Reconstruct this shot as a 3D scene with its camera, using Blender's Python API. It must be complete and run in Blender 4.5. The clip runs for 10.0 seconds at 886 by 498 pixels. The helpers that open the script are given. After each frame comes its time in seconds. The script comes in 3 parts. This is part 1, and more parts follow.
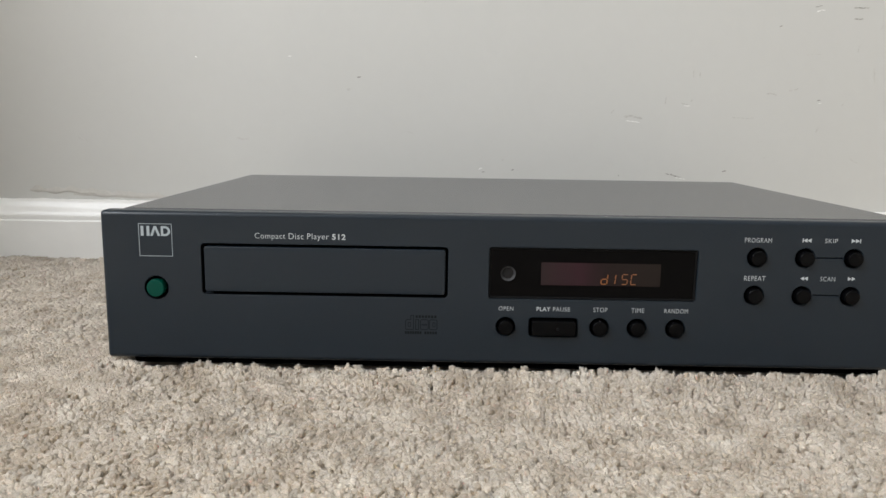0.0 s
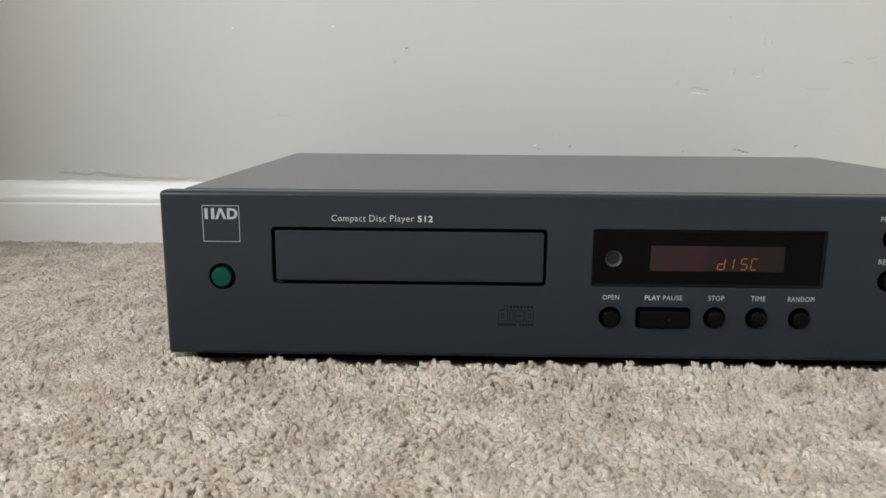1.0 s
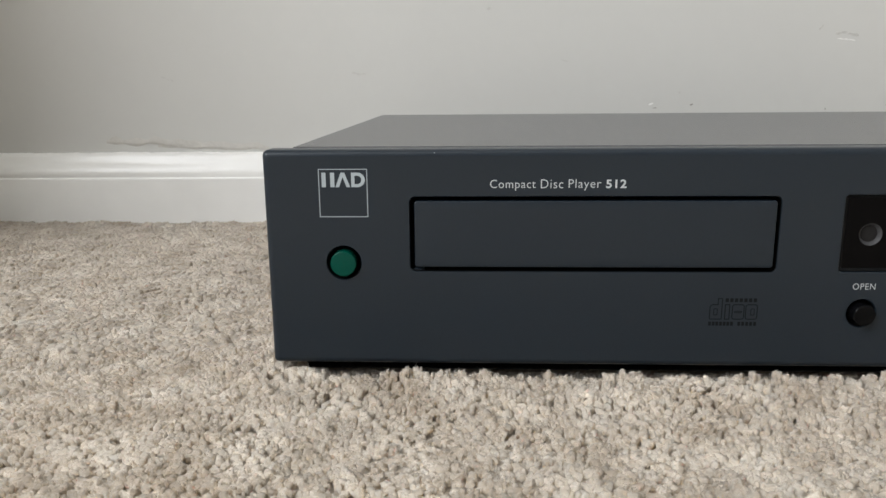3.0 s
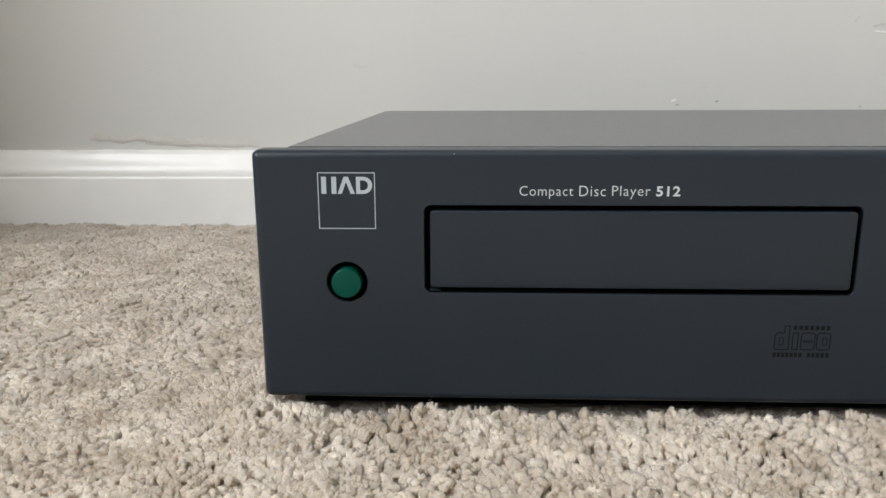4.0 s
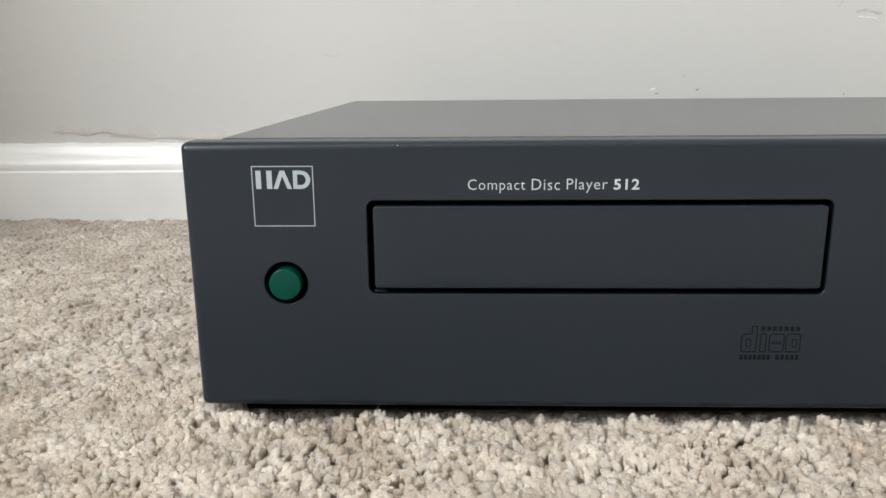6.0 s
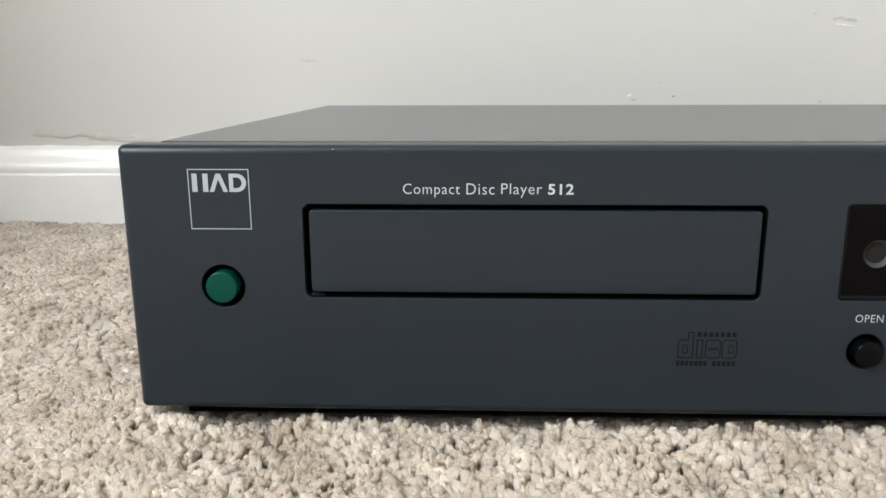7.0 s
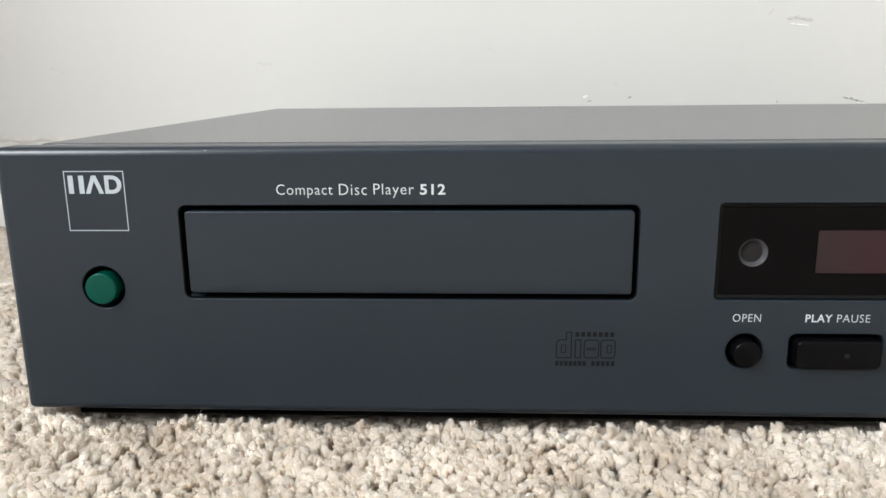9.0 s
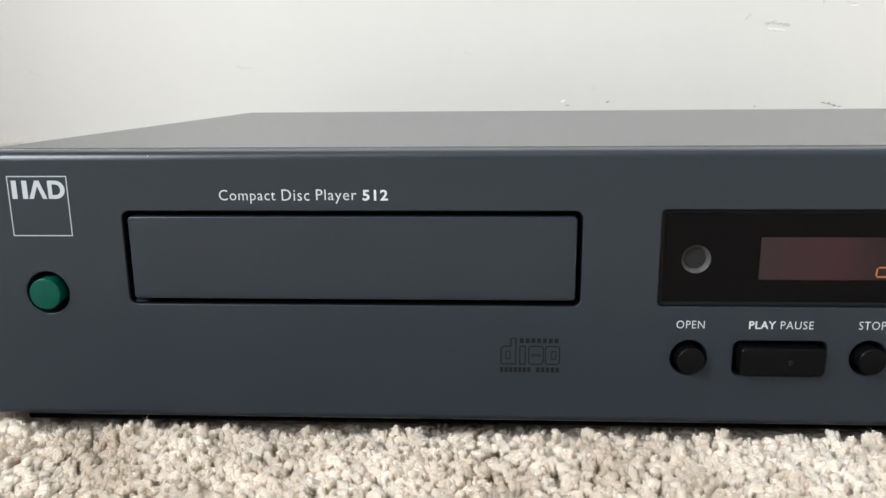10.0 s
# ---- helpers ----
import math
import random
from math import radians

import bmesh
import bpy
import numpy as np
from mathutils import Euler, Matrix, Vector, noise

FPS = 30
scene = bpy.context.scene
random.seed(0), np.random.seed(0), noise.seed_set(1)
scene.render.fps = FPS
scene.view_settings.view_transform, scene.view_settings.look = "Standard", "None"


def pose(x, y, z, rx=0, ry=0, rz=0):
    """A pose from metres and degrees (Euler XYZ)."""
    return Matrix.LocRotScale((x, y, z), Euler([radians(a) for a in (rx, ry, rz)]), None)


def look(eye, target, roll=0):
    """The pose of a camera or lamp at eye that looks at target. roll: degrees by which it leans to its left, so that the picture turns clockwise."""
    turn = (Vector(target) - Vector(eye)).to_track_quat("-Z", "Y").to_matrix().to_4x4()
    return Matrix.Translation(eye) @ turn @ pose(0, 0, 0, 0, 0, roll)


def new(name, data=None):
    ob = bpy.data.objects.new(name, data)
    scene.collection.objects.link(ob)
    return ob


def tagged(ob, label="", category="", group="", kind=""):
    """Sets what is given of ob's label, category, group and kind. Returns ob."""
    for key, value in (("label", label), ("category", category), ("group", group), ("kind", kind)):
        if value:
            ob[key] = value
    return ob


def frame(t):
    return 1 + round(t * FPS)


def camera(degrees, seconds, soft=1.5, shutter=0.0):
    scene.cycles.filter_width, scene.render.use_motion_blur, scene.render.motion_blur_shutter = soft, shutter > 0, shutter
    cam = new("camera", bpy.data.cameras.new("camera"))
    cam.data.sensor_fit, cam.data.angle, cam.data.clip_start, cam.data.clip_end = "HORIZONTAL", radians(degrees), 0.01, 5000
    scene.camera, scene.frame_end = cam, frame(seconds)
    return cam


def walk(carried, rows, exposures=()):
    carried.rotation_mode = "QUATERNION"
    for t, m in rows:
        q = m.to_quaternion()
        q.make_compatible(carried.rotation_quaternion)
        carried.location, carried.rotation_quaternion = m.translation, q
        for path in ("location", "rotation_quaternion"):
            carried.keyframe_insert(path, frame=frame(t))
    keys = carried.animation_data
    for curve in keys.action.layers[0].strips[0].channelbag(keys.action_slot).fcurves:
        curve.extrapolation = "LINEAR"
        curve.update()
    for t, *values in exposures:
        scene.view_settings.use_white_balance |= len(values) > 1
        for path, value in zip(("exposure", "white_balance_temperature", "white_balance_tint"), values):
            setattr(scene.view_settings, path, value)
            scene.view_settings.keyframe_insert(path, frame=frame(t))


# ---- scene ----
cam = camera(61.0, 10.0)
PATH = [
    (0, (-0.03667, -0.38842, 0.13566), (-0.04306, 0.59776, -0.02992), 0.886),
    (0.5, (-0.05976, -0.36798, 0.13099), (-0.06424, 0.61562, -0.04926), 0.807),
    (1, (-0.08048, -0.34851, 0.12904), (-0.09422, 0.63321, -0.06082), 0.433),
    (1.5, (-0.09771, -0.32693, 0.12675), (-0.12377, 0.65292, -0.07127), -0.058),
    (2, (-0.11856, -0.30202, 0.12166), (-0.15095, 0.67714, -0.08380), -0.380),
    (2.5, (-0.13490, -0.28054, 0.11486), (-0.16597, 0.69633, -0.09673), -0.478),
    (2.7, (-0.13808, -0.27406, 0.11318), (-0.18499, 0.70480, -0.10414), -0.561),
    (4, (-0.15060, -0.22428, 0.10897), (-0.19500, 0.75114, -0.11300), -0.253),
    (4.5, (-0.15297, -0.21030, 0.10732), (-0.18438, 0.76159, -0.12599), -0.244),
    (5, (-0.14870, -0.21013, 0.10800), (-0.19245, 0.76328, -0.12280), -0.692),
    (5.5, (-0.14350, -0.20918, 0.10780), (-0.18119, 0.76202, -0.12744), -0.728),
    (7, (-0.11838, -0.20845, 0.10705), (-0.15691, 0.76641, -0.11920), -0.183),
    (7.5, (-0.10644, -0.20669, 0.10716), (-0.14957, 0.76567, -0.12232), -0.297),
    (8, (-0.09692, -0.20681, 0.10667), (-0.14316, 0.76859, -0.11515), -0.364),
    (8.5, (-0.08880, -0.20721, 0.10524), (-0.13650, 0.76812, -0.11463), -0.419),
    (9, (-0.08003, -0.20699, 0.10590), (-0.13188, 0.76687, -0.11526), -0.596),
    (9.5, (-0.07070, -0.20651, 0.10675), (-0.12548, 0.76722, -0.11425), -0.651),
    (10, (-0.06414, -0.20567, 0.10650), (-0.11575, 0.76906, -0.11085), -0.483),
]
walk(cam, [(t, look(eye, target, roll)) for t, eye, target, roll in PATH],
     [(0.0, -0.12, 6500, 10), (2.5, -0.12, 6500, 10), (4.5, 0.10, 6480, 10), (5.5, 0.17, 6475, 10), (7.5, 0.37, 6465, 10), (10.0, 0.57, 6390, 10)])

from mathutils.geometry import tessellate_polygon

# ---- light ----
world = bpy.data.worlds.new("world")
scene.world = world
world.use_nodes = True
wn = world.node_tree
sky = wn.nodes.new("ShaderNodeTexSky")
sky.sky_type, sky.sun_disc = "NISHITA", False
sky.sun_elevation, sky.sun_rotation = radians(40), radians(150)
wn.nodes["Background"].inputs["Strength"].default_value = 0.08
wn.links.new(sky.outputs["Color"], wn.nodes["Background"].inputs["Color"])

# the room: its far wall, side walls and height
WALL_Y, ROOM_W, ROOM_E, ROOM_S, ROOM_H = 0.346, -1.5, 2.0, -4.6, 2.6
# the window in the side wall, and an unseen blocker added to shade the far wall's left
WIN_Y0, WIN_Y1, WIN_Z0, WIN_Z1 = -1.95, -0.7, 0.85, 2.1
BLOCKER_X, BLOCKER_Y = -0.71, -0.06


def area_light(name, place, target, width, height, power, colour):
    data = bpy.data.lights.new(name, "AREA")
    data.shape, data.size, data.size_y, data.energy, data.color = "RECTANGLE", width, height, power, colour
    ob = new(name, data)
    ob.matrix_world = look(place, target)
    return ob


area_light("window_light", (ROOM_W - 0.06, (WIN_Y0 + WIN_Y1) / 2, (WIN_Z0 + WIN_Z1) / 2), (0, (WIN_Y0 + WIN_Y1) / 2, (WIN_Z0 + WIN_Z1) / 2),
           WIN_Y1 - WIN_Y0 - 0.1, WIN_Z1 - WIN_Z0 - 0.1, 90, (0.966, 0.985, 1.020))


# ---- materials ----
def material(name, colour, rough=0.5, metal=0.0, grain=None, blotch=None, bump=None, sheen=0.0, spec=0.5, rough_var=0.0):
    """grain, blotch: (size in metres, amount) of brightness variation. bump: (size, height in metres)."""
    m = bpy.data.materials.new(name)
    m.use_nodes = True
    nt = m.node_tree
    b = nt.nodes["Principled BSDF"]
    b.inputs["Base Color"].default_value = (*colour, 1)
    b.inputs["Roughness"].default_value, b.inputs["Metallic"].default_value = rough, metal
    b.inputs["Specular IOR Level"].default_value = spec
    b.inputs["Sheen Weight"].default_value = sheen
    where = nt.nodes.new("ShaderNodeTexCoord").outputs["Object"]
    value = None

    def noise_of(size, detail=3.0):
        n = nt.nodes.new("ShaderNodeTexNoise")
        n.inputs["Scale"].default_value, n.inputs["Detail"].default_value = 1.0 / size, detail
        nt.links.new(where, n.inputs["Vector"])
        return n.outputs["Fac"]

    def math_node(kind, a, c):
        n = nt.nodes.new("ShaderNodeMath")
        n.operation = kind
        for k, v in enumerate((a, c)):
            if isinstance(v, (int, float)):
                n.inputs[k].default_value = v
            else:
                nt.links.new(v, n.inputs[k])
        return n.outputs[0]

    for pair in (grain, blotch):
        if pair:
            term = math_node("MULTIPLY_ADD", noise_of(pair[0]), 2 * pair[1])
            term.node.inputs[2].default_value = 1 - pair[1]
            value = term if value is None else math_node("MULTIPLY", value, term)
    if value is not None:
        mix = nt.nodes.new("ShaderNodeVectorMath")
        mix.operation = "SCALE"
        mix.inputs[0].default_value = colour
        nt.links.new(value, mix.inputs["Scale"])
        nt.links.new(mix.outputs[0], b.inputs["Base Color"])
    if rough_var:
        r = math_node("MULTIPLY_ADD", noise_of(0.03), 2 * rough_var)
        r.node.inputs[2].default_value = rough - rough_var
        nt.links.new(r, b.inputs["Roughness"])
    if bump:
        n = nt.nodes.new("ShaderNodeBump")
        n.inputs["Strength"].default_value, n.inputs["Distance"].default_value = 1.0, bump[1]
        nt.links.new(noise_of(bump[0], 4.0), n.inputs["Height"])
        nt.links.new(n.outputs["Normal"], b.inputs["Normal"])
    return m


PAINT = material("wall_paint", (0.625, 0.62, 0.592), 0.5, grain=(0.012, 0.012), blotch=(0.22, 0.025), bump=(0.006, 0.00005))
TRIM = material("trim_gloss_paint", (0.89, 0.88, 0.85), 0.30, grain=(0.02, 0.03), blotch=(0.06, 0.06), bump=(0.012, 0.00012))
CEIL = material("ceiling_paint", (0.8, 0.8, 0.78), 0.8, blotch=(0.4, 0.03))
CAULK = material("cracked_paint", (0.60, 0.58, 0.54), 0.6, grain=(0.004, 0.08), bump=(0.002, 0.0002))
SCUFF = material("scuff_grey", (0.545, 0.535, 0.505), 0.6, grain=(0.002, 0.3))
# dark and white of pits and chips, also painted as dents' shade and highlight
PIT_SHADE = material("pit_shade_dark", (0.34, 0.325, 0.30), 0.7, grain=(0.002, 0.3))
CHIP_GLINT = material("chip_glint_white", (0.86, 0.855, 0.83), 0.4, grain=(0.002, 0.05))
BACKING = material("carpet_backing", (0.62, 0.55, 0.46), 1.0, grain=(0.003, 0.25), blotch=(0.05, 0.1), bump=(0.003, 0.002))
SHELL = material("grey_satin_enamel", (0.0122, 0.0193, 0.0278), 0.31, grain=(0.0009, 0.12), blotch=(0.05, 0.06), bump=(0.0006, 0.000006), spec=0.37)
# top cover: base lightened over the panel's, carrying the wall's reflection
COVER = material("lit_cover_enamel", (0.056, 0.0585, 0.064), 0.27, grain=(0.001, 0.06), blotch=(0.09, 0.03), spec=0.8)
BLACK = material("black_plastic", (0.0022, 0.0023, 0.0028), 0.22, grain=(0.001, 0.15), spec=0.10)
BEZEL = material("dark_grey_plastic", (0.0045, 0.0048, 0.0055), 0.3, grain=(0.001, 0.2), spec=0.12)
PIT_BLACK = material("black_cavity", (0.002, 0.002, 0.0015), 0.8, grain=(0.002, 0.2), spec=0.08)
GREEN = material("green_plastic", (0.0, 0.056, 0.038), 0.26, grain=(0.002, 0.06), rough_var=0.04, spec=0.16)
PRINT = material("white_print", (0.56, 0.59, 0.60), 0.55, grain=(0.0006, 0.08))
BADGE = material("grey_print", (0.40, 0.45, 0.475), 0.55, grain=(0.0006, 0.08))
DARK_PRINT = material("black_print", (0.007, 0.007, 0.008), 0.6, grain=(0.0006, 0.1), spec=0.15)
SMOKED = material("smoked_acrylic", (0.0026, 0.0024, 0.0026), 0.14, grain=(0.004, 0.2), rough_var=0.03, spec=0.055)
CUP = material("sensor_cup_grey", (0.056, 0.056, 0.058), 0.5, grain=(0.001, 0.08), spec=0.2)
LENS = material("sensor_lens", (0.020, 0.019, 0.019), 0.5, grain=(0.001, 0.1), spec=0.1)
RUBBER = material("black_rubber", (0.015, 0.015, 0.015), 0.8, grain=(0.001, 0.1))


def display_material():
    """A fluorescent display behind a filter: wine red on one side, olive brown on the other."""
    m = bpy.data.materials.new("display_filter")
    m.use_nodes = True
    nt = m.node_tree
    b = nt.nodes["Principled BSDF"]
    b.inputs["Roughness"].default_value = 0.2
    b.inputs["Specular IOR Level"].default_value = 0.12
    co = nt.nodes.new("ShaderNodeTexCoord")
    sep = nt.nodes.new("ShaderNodeSeparateXYZ")
    nt.links.new(co.outputs["Object"], sep.inputs[0])
    n = nt.nodes.new("ShaderNodeTexNoise")
    n.inputs["Scale"].default_value = 60
    nt.links.new(co.outputs["Object"], n.inputs["Vector"])
    add = nt.nodes.new("ShaderNodeMath")
    add.operation = "MULTIPLY_ADD"
    add.inputs[1].default_value = 0.016
    nt.links.new(n.outputs["Fac"], add.inputs[0])
    nt.links.new(sep.outputs["X"], add.inputs[2])
    rng = nt.nodes.new("ShaderNodeMapRange")
    rng.inputs["From Min"].default_value, rng.inputs["From Max"].default_value = 0.02, 0.084
    nt.links.new(add.outputs[0], rng.inputs["Value"])
    ramp = nt.nodes.new("ShaderNodeValToRGB")
    e = ramp.color_ramp.elements
    e[0].position, e[0].color = 0.0, (0.030, 0.019, 0.020, 1)
    e[1].position, e[1].color = 1.0, (0.019, 0.014, 0.012, 1)
    mid = e.new(0.32)
    mid.color = (0.036, 0.0155, 0.020, 1)
    mid = e.new(0.55)
    mid.color = (0.020, 0.013, 0.0125, 1)
    nt.links.new(rng.outputs[0], ramp.inputs[0])
    nt.links.new(ramp.outputs[0], b.inputs["Base Color"])
    return m


def glow_material(name, colour, strength):
    m = bpy.data.materials.new(name)
    m.use_nodes = True
    b = m.node_tree.nodes["Principled BSDF"]
    b.inputs["Base Color"].default_value = (*(c * 0.3 for c in colour), 1)
    b.inputs["Emission Color"].default_value = (*colour, 1)
    b.inputs["Emission Strength"].default_value = strength
    return m


DISPLAY = display_material()
SEG_BRIGHT = glow_material("segment_lit", (1.0, 0.36, 0.10), 0.065)
SEG_DIM = glow_material("segment_dim", (0.95, 0.36, 0.13), 0.024)


def pile_material():
    """Cut-pile yarn: matt, slightly translucent, each yarn end a little lighter or darker."""
    m = material("carpet_yarn", (1.0, 0.985, 0.955), 0.45, grain=(0.0005, 0.10), sheen=0.25, spec=0.25)
    nt = m.node_tree
    b, out = nt.nodes["Principled BSDF"], nt.nodes["Material Output"]
    # yarn scatters light all round: its shading normal leans upwards
    geo = nt.nodes.new("ShaderNodeNewGeometry")
    lean = nt.nodes.new("ShaderNodeVectorMath")
    lean.operation = "MULTIPLY_ADD"
    lean.inputs[1].default_value, lean.inputs[2].default_value = (0.34, 0.34, 0.34), (0, 0, 0.66)
    nt.links.new(geo.outputs["Normal"], lean.inputs[0])
    unit = nt.nodes.new("ShaderNodeVectorMath")
    unit.operation = "NORMALIZE"
    nt.links.new(lean.outputs[0], unit.inputs[0])
    nt.links.new(unit.outputs[0], b.inputs["Normal"])
    # pale and tan by noise: highlights and nap shading put into colour, beside random yarn tone
    tint = nt.nodes.new("ShaderNodeMix")
    tint.data_type = "RGBA"
    tint.inputs["A"].default_value, tint.inputs["B"].default_value = (0.334, 0.291, 0.243, 1), (0.572, 0.540, 0.495, 1)
    co = nt.nodes.new("ShaderNodeTexCoord")
    weights = ((0.0035, 0.8), (0.022, 1.9), (None, 0.3))
    total = None
    for size, weight in weights:
        if size:
            n = nt.nodes.new("ShaderNodeTexNoise")
            n.inputs["Scale"].default_value, n.inputs["Detail"].default_value = 1.0 / size, 2.0
            nt.links.new(co.outputs["Object"], n.inputs["Vector"])
            value = n.outputs["Fac"]
        else:
            value = geo.outputs["Random Per Island"]
        s = nt.nodes.new("ShaderNodeMath")
        s.operation = "MULTIPLY_ADD"
        s.inputs[1].default_value = weight
        nt.links.new(value, s.inputs[0])
        if total is None:
            s.inputs[2].default_value = 0.5 - 0.5 * sum(w for _, w in weights)
        else:
            nt.links.new(total, s.inputs[2])
        total = s.outputs[0]
    nt.links.new(total, tint.inputs["Factor"])
    blend = nt.nodes.new("ShaderNodeMix")
    blend.data_type, blend.blend_type = "RGBA", "MULTIPLY"
    blend.inputs["Factor"].default_value = 1.0
    nt.links.new(b.inputs["Base Color"].links[0].from_socket, blend.inputs["A"])
    nt.links.new(tint.outputs["Result"], blend.inputs["B"])
    nt.links.new(blend.outputs["Result"], b.inputs["Base Color"])
    # light spreads within the yarn
    b.subsurface_method = "BURLEY"
    b.inputs["Subsurface Weight"].default_value, b.inputs["Subsurface Scale"].default_value = 0.95, 0.0028
    b.inputs["Subsurface Radius"].default_value = (1.0, 0.85, 0.7)
    tr = nt.nodes.new("ShaderNodeBsdfTranslucent")
    nt.links.new(blend.outputs["Result"], tr.inputs["Color"])
    mix = nt.nodes.new("ShaderNodeMixShader")
    mix.inputs[0].default_value = 0.15
    nt.links.new(b.outputs[0], mix.inputs[1])
    nt.links.new(tr.outputs[0], mix.inputs[2])
    # loose fibres let part of the light straight through
    gap = nt.nodes.new("ShaderNodeBsdfTransparent")
    veil = nt.nodes.new("ShaderNodeMixShader")
    veil.inputs[0].default_value = 0.08
    nt.links.new(mix.outputs[0], veil.inputs[1])
    nt.links.new(gap.outputs[0], veil.inputs[2])
    nt.links.new(veil.outputs[0], out.inputs["Surface"])
    return m


PILE = pile_material()


# ---- mesh helpers ----
def part(name, bm, mat, parent=None, label="", smooth=False):
    me = bpy.data.meshes.new(name)
    if smooth:
        for f in bm.faces:
            f.smooth = True
    bm.to_mesh(me)
    bm.free()
    me.materials.append(mat)
    ob = new(name, me)
    if parent:
        ob.parent = parent
    return tagged(ob, label)


def box(x0, x1, y0, y1, z0, z1, bevel=0.0, segments=2):
    bm = bmesh.new()
    bmesh.ops.create_cube(bm, size=1)
    for v in bm.verts:
        v.co = Vector(((x0 + x1) / 2 + v.co.x * (x1 - x0), (y0 + y1) / 2 + v.co.y * (y1 - y0), (z0 + z1) / 2 + v.co.z * (z1 - z0)))
    if bevel:
        bmesh.ops.bevel(bm, geom=bm.edges[:], offset=bevel, segments=segments, profile=0.5, affect="EDGES")
    return bm


def outline(cx, cz, w, h, r, grow=0.0, steps=6):
    """A rounded rectangle in the panel's plane, anticlockwise, grown outwards; w == h == 2r gives a circle."""
    hw, hh, r = w / 2 + grow, h / 2 + grow, max(r + grow, 1e-5)
    pts = []
    for k, (sx, sz) in enumerate(((1, 1), (-1, 1), (-1, -1), (1, -1))):
        for i in range(steps + 1):
            a = radians(90 * k + 90 * i / steps)
            pts.append((cx + sx * (hw - r) + r * math.cos(a), cz + sz * (hh - r) + r * math.sin(a)))
    return pts


def loft(bm, rings, close_first=False, close_last=False):
    """Joins rings of points (x, y, z) of equal count by quads."""
    made = [[bm.verts.new(p) for p in ring] for ring in rings]
    for a, b in zip(made, made[1:]):
        for i in range(len(a)):
            j = (i + 1) % len(a)
            bm.faces.new((a[i], a[j], b[j], b[i])).smooth = True
    if close_first:
        bm.faces.new(made[0])
    if close_last:
        bm.faces.new(made[-1])
    return bm


def plate(bm, outer, holes, y):
    """A flat sheet at depth y with holes through it."""
    loops = [[Vector((p[0], p[1], 0)) for p in loop] for loop in (outer, *holes)]
    flat = [v for loop in loops for v in loop]
    verts = [bm.verts.new((v.x, y, v.y)) for v in flat]
    from_tri = tessellate_polygon(loops)
    for tri in from_tri:
        try:
            bm.faces.new([verts[i] for i in tri])
        except ValueError:
            pass


def cap_rings(cx, cz, w, h, r, y_back, y_front, edge, steps=6, n=4):
    """Rings of a button or door with a rounded front edge."""
    rings = [[(x, y_back, z) for x, z in outline(cx, cz, w, h, r, 0, steps)]]
    for i in range(n + 1):
        a = radians(90 * i / n)
        rings.append([(x, y_front + edge * (1 - math.sin(a)), z) for x, z in outline(cx, cz, w, h, r, -edge * (1 - math.cos(a)), steps)])
    return rings


def button(name, cx, cz, w, h, r, front, edge, mat, parent, dish=0.0, label="", steps=6):
    """A push button: rounded edge, front face of its own, slightly dished or domed."""
    bm = bmesh.new()
    rings = cap_rings(cx, cz, w, h, r, 0.005, -front, edge, steps)
    loft(bm, rings)
    for k in range(1, 5):
        s = k / 4
        rings_in = [[(cx + (x - cx) * (1 - t), y - dish * math.sin(math.pi / 2 * t), cz + (z - cz) * (1 - t)) for x, y, z in rings[-1]] for t in ((k - 1) / 4, min(s, 0.995))]
        loft(bm, rings_in, close_last=(k == 4))
    bmesh.ops.remove_doubles(bm, verts=bm.verts[:], dist=1e-7)
    bmesh.ops.recalc_face_normals(bm, faces=bm.faces[:])
    return part(name, bm, mat, parent, label)


def print_text(words, x0, x1, z0, z1, mat, parent, name, bold=0.0, spacing=1.0):
    """Printed lettering filled into the given box of the panel's front."""
    cu = bpy.data.curves.new(name, "FONT")
    cu.body, cu.size, cu.offset, cu.space_character, cu.resolution_u = words, 1.0, bold, spacing, 3
    temp = new("temp_text", cu)
    me = bpy.data.meshes.new_from_object(temp.evaluated_get(bpy.context.evaluated_depsgraph_get()))
    bpy.data.objects.remove(temp)
    co = np.empty(len(me.vertices) * 3)
    me.vertices.foreach_get("co", co)
    co = co.reshape(-1, 3)
    lo, hi = co.min(0), co.max(0)
    out = np.empty_like(co)
    out[:, 0] = x0 + (co[:, 0] - lo[0]) / (hi[0] - lo[0]) * (x1 - x0)
    out[:, 1] = -0.00006
    out[:, 2] = z0 + (co[:, 1] - lo[1]) / (hi[1] - lo[1]) * (z1 - z0)
    me.vertices.foreach_set("co", out.ravel())
    me.materials.clear()
    me.materials.append(mat)
    me.update()
    ob = new(name, me)
    ob.parent = parent
    return ob


def print_shape(bm, polys, y=-0.00006):
    for poly in polys:
        bm.faces.new([bm.verts.new((x, y, z)) for x, z in poly])


def bar(x0, x1, z0, z1):
    return [(x0, z0), (x1, z0), (x1, z1), (x0, z1)]


def frame_of(bm, outer, inner, y=-0.00006):
    """A printed line that follows an outline."""
    a = [bm.verts.new((x, y, z)) for x, z in outer]
    b = [bm.verts.new((x, y, z)) for x, z in inner]
    for i in range(len(a)):
        j = (i + 1) % len(a)
        bm.faces.new((a[i], a[j], b[j], b[i]))


